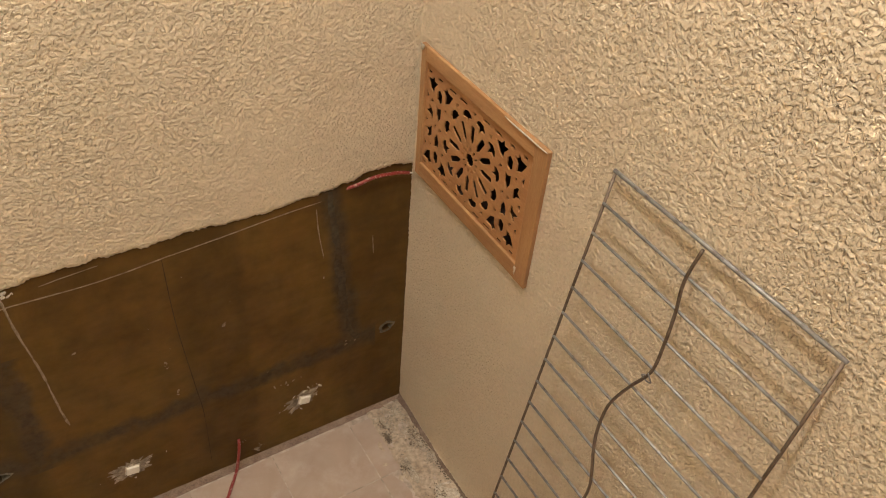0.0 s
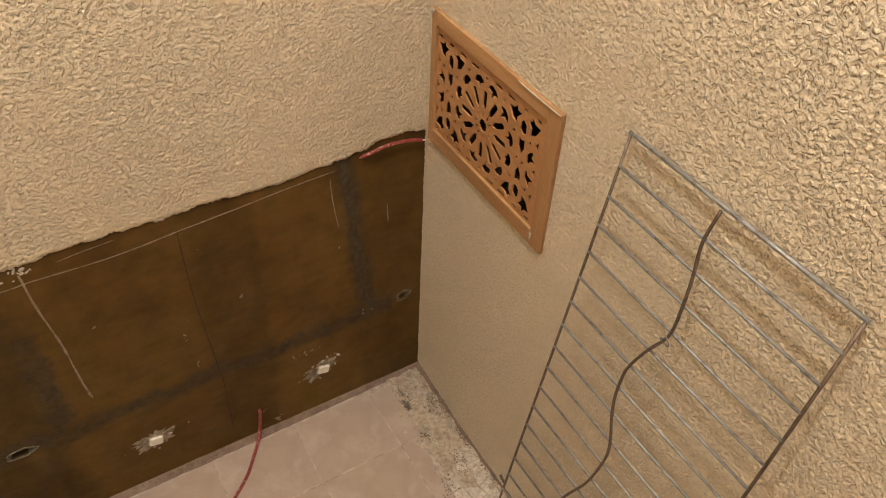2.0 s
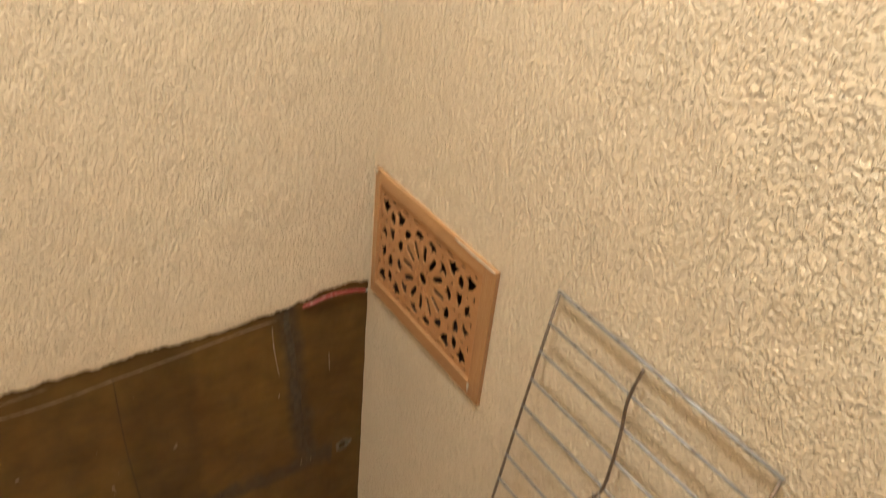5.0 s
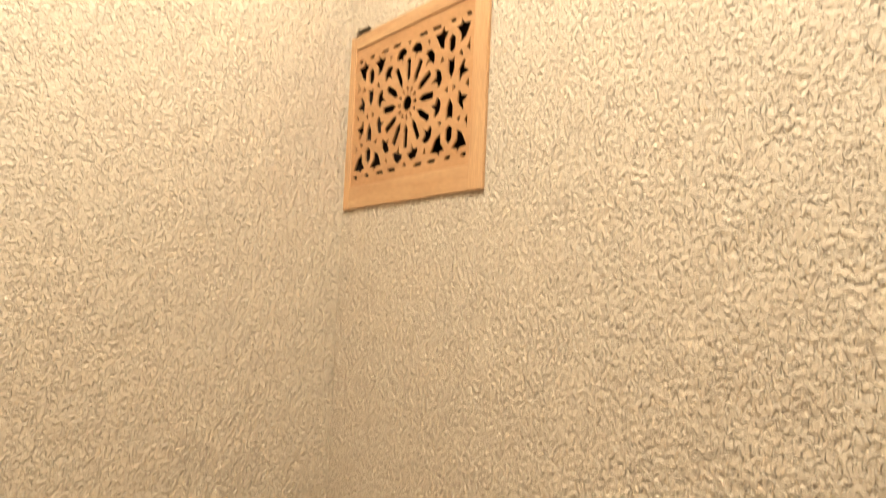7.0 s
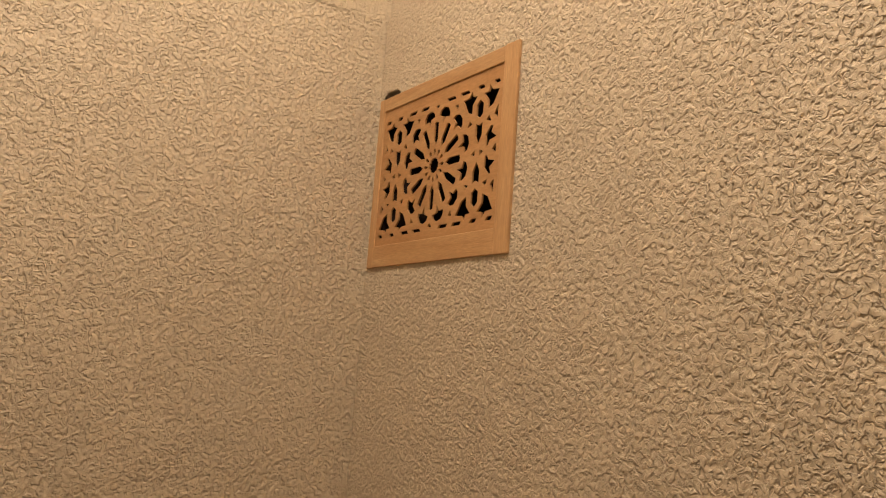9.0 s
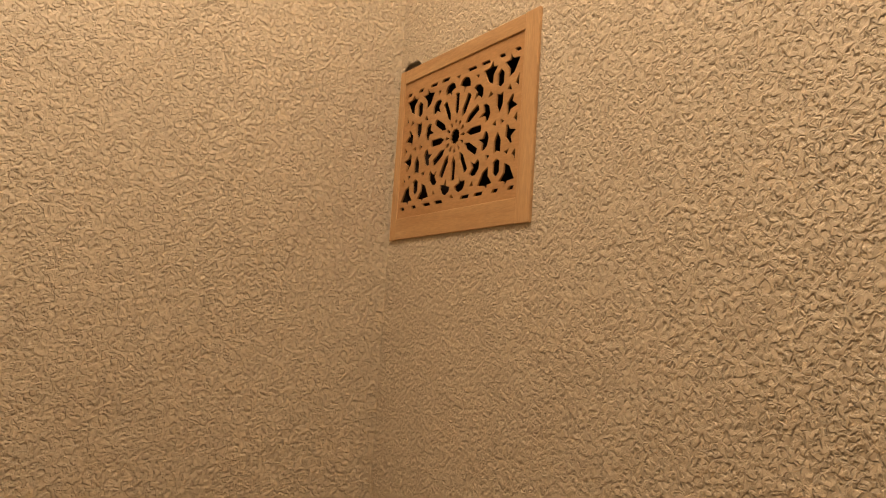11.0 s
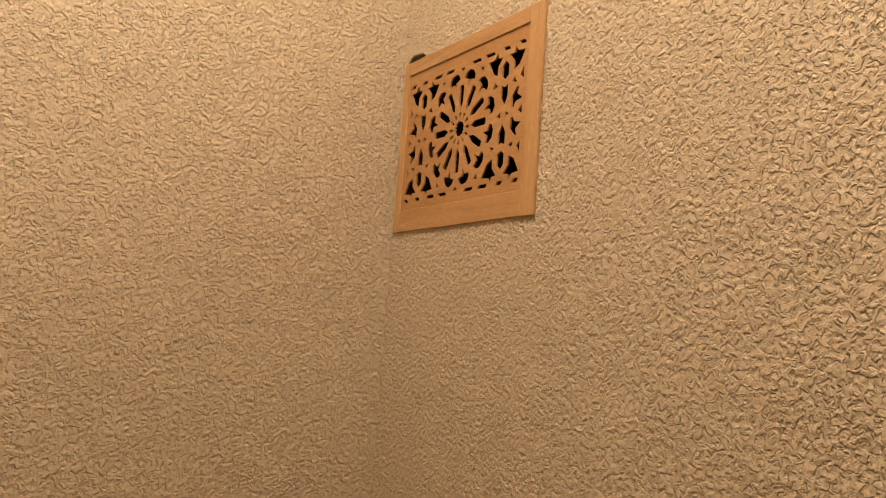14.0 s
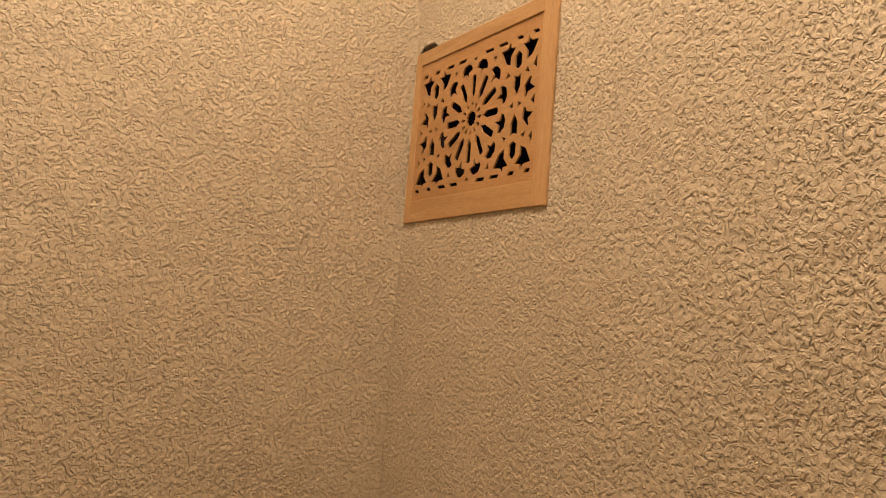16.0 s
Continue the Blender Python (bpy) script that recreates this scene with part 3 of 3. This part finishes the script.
def plug(x, z, tilt):
    holder = new("wall_plug")
    holder.matrix_world = pose(x, 0, z, 0, tilt, 0)
    part("cap", box(-0.0125, 0.0125, -0.007, 0.002, -0.0105, 0.0105, 0.0015), PLASTIC, holder)
    part("collar", box(-0.0155, 0.0155, -0.002, 0.001, -0.0135, 0.0135, 0.0008), CHALK, holder, "plaster-smeared collar")
    return tagged(holder, "white square plastic plug set in plaster-smeared wall", "wall plug", group="plugs in the brown wall")


def plaster_patch(x, z, w, h, tilt, seed):
    """A thin ragged patch of plaster with fingers, smeared on the north wall."""
    bm, k = bmesh.new(), 72
    rings = []
    for f, d in ((1.0, 0.0004), (0.82, -0.0009), (0.45, -0.0013)):
        ring = []
        for i in range(k):
            a = 2 * math.pi * i / k
            r = f * (0.72 + 0.42 * noise.noise((math.cos(a) * 2.2, math.sin(a) * 2.2, seed)) + 0.40 * noise.noise((math.cos(a) * 7, math.sin(a) * 7, seed + 5)))
            u, v = w / 2 * r * math.cos(a), h / 2 * r * math.sin(a)
            ring.append(bm.verts.new((x + u * math.cos(tilt) - v * math.sin(tilt), d + 0.0003 * random.uniform(-1, 1) * (f < 1), z + u * math.sin(tilt) + v * math.cos(tilt))))
        rings.append(ring)
    for a, b in zip(rings, rings[1:]):
        for i in range(k):
            bm.faces.new((a[i], a[(i + 1) % k], b[(i + 1) % k], b[i]))
    bm.faces.new(rings[-1])
    bmesh.ops.recalc_face_normals(bm, faces=bm.faces[:])
    return smooth(part("plaster_patch", bm, PATCH, wall_north, "thin pale plaster smear round the plug"))


plaster_patch(-0.262, 0.146, 0.135, 0.064, 0.42, 2.0)
plaster_patch(-0.652, 0.142, 0.125, 0.074, 0.12, 9.0)
plug(-0.258, 0.143, 14)
plug(-0.650, 0.140, 10)


# ---- vents ----
def fret_holes():
    """Openings of the star fretwork, in millimetres round its middle."""
    out = [[((12.2 if i % 2 else 10) * math.cos(math.pi * i / 12), (12.2 if i % 2 else 10) * math.sin(math.pi * i / 12)) for i in range(24)]]
    column = 109

    def polar(th, pts):
        c, s = math.cos(th), math.sin(th)
        return [(r * c - q * s, r * s + q * c) for r, q in pts]

    for k in range(12):
        th = math.pi / 6 * k
        out.append(polar(th, [(16, 0), (23, 2.4), (25.5, 0), (23, -2.4)]))
        out.append(polar(th, [(31, 0), (41, 5.3), (66, 5.2), (67.5, 0), (66, -5.2), (41, -5.3)]))
        out.append(polar(th + math.pi / 12, [(64, 0), (76, 3), (76.5, 13.5), (83, 12.5), (89, 5.5), (89, -5.5), (83, -12.5), (76.5, -13.5), (76, -3)]))
    for sx in (1, -1):
        for sz in (1, -1):
            def m(pts):
                return [(sx * x, sz * z) for x, z in pts]
            out.append(m([(column + q, z) for q, z in ((0, 51.5), (7.3, 56.5), (7.3, 70.5), (0, 77), (-7.3, 70.5), (-7.3, 56.5))]))
            out.append(m([(column + q, z) for q, z in ((0, 13), (7.3, 26), (7.5, 43), (0, 39), (-7.5, 43), (-7.3, 26))]))
            for d in (1, -1):
                out.append(m([(column + d * q, z) for q, z in ((18.5, 60.5), (31, 66.5), (42, 84.5), (27, 85.5), (20.5, 94), (19, 85), (8.5, 84.5), (18.5, 74))]))
                out.append(m([(column + d * q, z) for q, z in ((17.5, 44.5), (22.5, 50), (27, 41.5))]))
            out.append(m([(128, 7.5), (127, 23), (137.5, 34), (142, 33), (138.8, 24), (150, 17), (136, 14.5), (132.5, 7.5)]))
            out.append(m([(144, 50), (151, 62), (151, 43.5)]))
            for x, w in ((145.5, 13.5), (109.5, 15), (70, 22.5), (35.5, 23)):
                out.append(m([(x - w / 2, 98.8), (x + w / 2 - 3.5, 98.8), (x + w / 2, 93.8), (x - w / 2 + 4, 93.8)]))
            out.append(m([(48, 82.5), (55, 82.5), (53, 75)]))
        out.append([(sx * 95.5, 0), (sx * 102.8, 4.2), (sx * 102.8, -4.2)])
        out.append([(sx * 121.5, 0), (sx * 114.5, 3.9), (sx * 114.5, -3.9)])
        out.append([(sx * 143.5, 0), (sx * 151, 6.8), (sx * 151, -6.8)])
        out.append([(-4.7, sx * 94), (4.7, sx * 94), (0, sx * 88.8)])
    grown = []
    for loop in out:
        mx, mz = sum(p[0] for p in loop) / len(loop), sum(p[1] for p in loop) / len(loop)
        grown.append([(x + 0.8 * (x - mx) / math.hypot(x - mx, z - mz), z + 0.8 * (z - mz) / math.hypot(x - mx, z - mz)) for x, z in loop])
    return grown


def inside(p, poly):
    hit, (x, y) = False, p
    for (x0, y0), (x1, y1) in zip(poly, poly[1:] + poly[:1]):
        if (y0 > y) != (y1 > y) and x < (x1 - x0) * (y - y0) / (y1 - y0) + x0:
            hit = not hit
    return hit


def fret_board(y0, y1, z0, z1, cy, cz, sy, sz, front, back):
    """A thin board with the star openings cut through it."""
    from mathutils.geometry import delaunay_2d_cdt
    holes = [[(cy - x / 1000 * sy, cz + z / 1000 * sz) for x, z in h] for h in fret_holes()]
    pts, edges = [], []
    for loop in [[(y0, z0), (y1, z0), (y1, z1), (y0, z1)]] + holes:
        n = len(pts)
        pts += [Vector(p) for p in loop]
        edges += [(n + i, n + (i + 1) % len(loop)) for i in range(len(loop))]
    vs, _, faces, *_ = delaunay_2d_cdt(pts, edges, [], 0, 1e-6)
    bm = bmesh.new()
    made = [bm.verts.new((front, v.x, v.y)) for v in vs]
    for f in faces:
        mid = sum((vs[i] for i in f), Vector((0, 0))) / len(f)
        if not any(inside(mid, h) for h in holes):
            bm.faces.new([made[i] for i in f])
    loose = [v for v in bm.verts if not v.link_faces]
    bmesh.ops.delete(bm, geom=loose, context="VERTS")
    bmesh.ops.dissolve_limit(bm, angle_limit=0.01, verts=bm.verts[:], edges=bm.edges[:])
    grown = bmesh.ops.extrude_face_region(bm, geom=bm.faces[:])
    bmesh.ops.translate(bm, vec=(back - front, 0, 0), verts=[v for v in grown["geom"] if isinstance(v, bmesh.types.BMVert)])
    bmesh.ops.triangulate(bm, faces=[f for f in bm.faces if len(f.verts) > 4])
    bmesh.ops.recalc_face_normals(bm, faces=bm.faces[:])
    return bm


def vent(v, cy, cz, label, board, across, upright):
    holder = new("vent_grille")
    base = Vector((0, (v["y0"] + v["y1"]) / 2, v["z0"]))
    holder.location = base
    y0, y1, z0, z1 = v["y0"] - base.y, v["y1"] - base.y, 0.0, v["z1"] - v["z0"]
    f, wall = -v["depth"], -0.0002
    part("side_stile", box(f, wall, y0, y0 + v["right"], z0, z1, 0.0012), upright, holder)
    part("side_stile", box(f + 0.001, wall, y1 - v["left"], y1, z0, z1, 0.0012), upright, holder)
    part("top_rail", box(f + 0.0006, wall, y0 + v["right"] + 0.0003, y1 - v["left"] - 0.0003, z1 - v["top"], z1 - 0.0005, 0.0012), across, holder)
    part("bottom_rail", box(f + 0.0006, wall, y0 + v["right"] + 0.0003, y1 - v["left"] - 0.0003, z0 + 0.0005, z0 + v["bottom"], 0.0012), across, holder)
    part("fretwork_panel", fret_board(y0 + v["right"] - 0.004, y1 - v["left"] + 0.004, z0 + v["bottom"] - 0.004, z1 - v["top"] + 0.004,
                                      cy - base.y, cz - base.z, 1.0, 1.0, -0.0024, 0.0006), board, holder, "pierced twelve-pointed star fretwork board")
    return tagged(holder, label, "vent grille", group="carved vent grilles")


vent(UPPER, -0.1908, 2.0955, "light wooden vent grille with star fretwork on stucco", CEDAR, WOOD_H, WOOD_V)
low_vent = vent(LOWER, -0.1905, 0.8650, "reddish wooden vent grille with star fretwork near corner", PLYWOOD, STAINED_H, STAINED_V)


def dab(parent, y0, y1, z0, z1, x):
    """A thin uneven trace of plaster on the grille's frame."""
    bm, n = bmesh.new(), 14
    rows = []
    for i in range(n + 1):
        y = y0 + (y1 - y0) * i / n
        e = math.sin(math.pi * i / n) ** 0.5 * random.uniform(0.6, 1.0) + 0.05
        rows.append([bm.verts.new((x + d, y, z0 + (z1 - z0) * t * e)) for t, d in ((0, 0.0006), (0.3, -0.0008), (0.8, -0.0008), (1, 0.0006))])
    for a, b in zip(rows, rows[1:]):
        for k in range(3):
            bm.faces.new((a[k], a[k + 1], b[k + 1], b[k]))
    bmesh.ops.recalc_face_normals(bm, faces=bm.faces[:])
    return smooth(part("plaster_dab", bm, CHALK, parent, "dried white plaster trace"))


dab(low_vent, 0.172, 0.184, 0.2755, 0.2620, -0.0104)
dab(low_vent, -0.184, -0.075, 0.2752, 0.2715, -0.0104)
dab(low_vent, -0.160, -0.155, 0.030, 0.010, -0.0104)


# ---- wire rack leaning on the wall ----
def rack():
    top, lean, y0, y1 = 1.064, 0.1375, -0.885, -0.525

    def at(y, z, out=0.0):
        return Vector((-0.0105 - (top - z) * lean - out, y, z))

    holder = new("wire_rack")
    base = at((y0 + y1) / 2, 0)
    holder.location = base

    def rod(name, pts, r, mat, label="", sides=8):
        return smooth(part(name, tube([p - base for p in pts], r, sides), mat, holder, label))

    foot = 0.004
    rod("side_rod", [at(y1, foot + (top - foot) * i / 6) for i in range(7)], 0.0022, DARKSTEEL)
    rod("side_rod", [at(y0, foot + (top - foot) * i / 6) for i in range(7)], 0.0024, DARKSTEEL)
    rod("top_rod", [at(y1 + 0.003, top), at((y0 + y1) / 2, top), at(y0 - 0.003, top)], 0.0028, STEEL)
    rod("bottom_rod", [at(y1 + 0.003, foot), at(y0 - 0.003, foot)], 0.0026, STEEL)
    for k in range(21):
        z = 1.015 - k * 0.0488
        if z < 0.03:
            break
        w = random.uniform(-0.0012, 0.0012)
        rod("cross_wire", [at(y1, z, 0.002), at((y0 + y1) / 2, z + w, 0.002), at(y0, z - w, 0.002)], 0.0021, STEEL, sides=8)
    curve = [(-0.690, 1.062), (-0.686, 1.012), (-0.694, 0.965), (-0.699, 0.920), (-0.700, 0.868), (-0.680, 0.818), (-0.664, 0.766), (-0.664, 0.716), (-0.672, 0.678), (-0.692, 0.620), (-0.692, 0.574), (-0.682, 0.516),
             (-0.658, 0.446), (-0.648, 0.39), (-0.652, 0.33), (-0.668, 0.27), (-0.668, 0.20), (-0.655, 0.12), (-0.650, 0.03)]
    rod("bent_wire", spline([at(y, z, 0.0065) for y, z in curve], 6), 0.0024, DARKSTEEL, "bent dark stiffening wire")
    rod("wire_end", [at(y1, 0.300, 0.002), at(y1 + 0.008, 0.303, 0.003), at(y1 + 0.015, 0.307, 0.003)], 0.0026, DARKSTEEL, "dark bent wire end")
    rod("tie_wire", spline([at(-0.700, 0.868, 0.012), at(-0.708, 0.858, 0.010), at(-0.700, 0.850, 0.006), at(-0.692, 0.856, 0.010), at(-0.698, 0.864, 0.013)], 6), 0.0012, STEEL, "thin twisted tie wire", 6)
    return tagged(holder, "steel wire rack with bent centre wire leaning on wall", "wire rack")


rack()

# ---- floor tiles ----
def tile_mesh(outline, name):
    bm = bmesh.new()
    low = [bm.verts.new((x, y, -0.006)) for x, y in outline]
    mid = [bm.verts.new((x, y, -0.0012)) for x, y in outline]
    cx, cy = sum(p[0] for p in outline) / len(outline), sum(p[1] for p in outline) / len(outline)
    top = [bm.verts.new((x - math.copysign(min(0.0012, abs(x - cx)), x - cx), y - math.copysign(min(0.0012, abs(y - cy)), y - cy), 0.0)) for x, y in outline]
    k = len(outline)
    bm.faces.new(top)
    for a, b in ((low, mid), (mid, top)):
        for i in range(k):
            bm.faces.new((a[i], a[(i + 1) % k], b[(i + 1) % k], b[i]))
    bmesh.ops.recalc_face_normals(bm, faces=bm.faces[:])
    me = bpy.data.meshes.new(name)
    bm.to_mesh(me)
    bm.free()
    me.materials.append(TILE)
    return me


T, J = 0.200, 0.0022
h = T / 2 - J / 2
whole = tile_mesh([(-h, -h), (h, -h), (h, h), (-h, h)], "tile")
first = tile_mesh([(-h, -0.086 + J / 2), (h, -0.0865 + J / 2), (h, 0.0885), (-h, 0.0865)], "tile")
y_rows = [-0.1055] + [-0.192 - T / 2 - T * j for j in range(9)]
for r, y in enumerate(y_rows):
    for c in range(8):
        x = -0.254 - c * T
        tile = new("tile", first if r == 0 else whole)
        tile.location, tile.parent = (x, y, random.uniform(-0.0002, 0.0002)), floor
        tile.rotation_euler = (random.uniform(-0.0005, 0.0005), random.uniform(-0.0005, 0.0005), random.uniform(-0.003, 0.003))
ragged = [(-0.154 + J / 2, -0.026), (-0.154 + J / 2, -0.192 + J / 2), (-0.098, -0.192 + J / 2), (-0.092, -0.170), (-0.096, -0.150), (-0.088, -0.128), (-0.093, -0.105), (-0.083, -0.085), (-0.088, -0.062), (-0.078, -0.045), (-0.080, -0.024)]
tile = new("tile", tile_mesh(ragged, "tile"))
tile.parent = floor
for r in range(1, 10):
    y = y_rows[r]
    rag = [(-0.154 + J / 2, y + h), (-0.154 + J / 2, y - h)] + [(-0.112 + random.uniform(-0.018, 0.008), y - h + 2 * h * i / 6) for i in range(7)]
    tile = new("tile", tile_mesh(rag, "tile"))
    tile.parent = floor
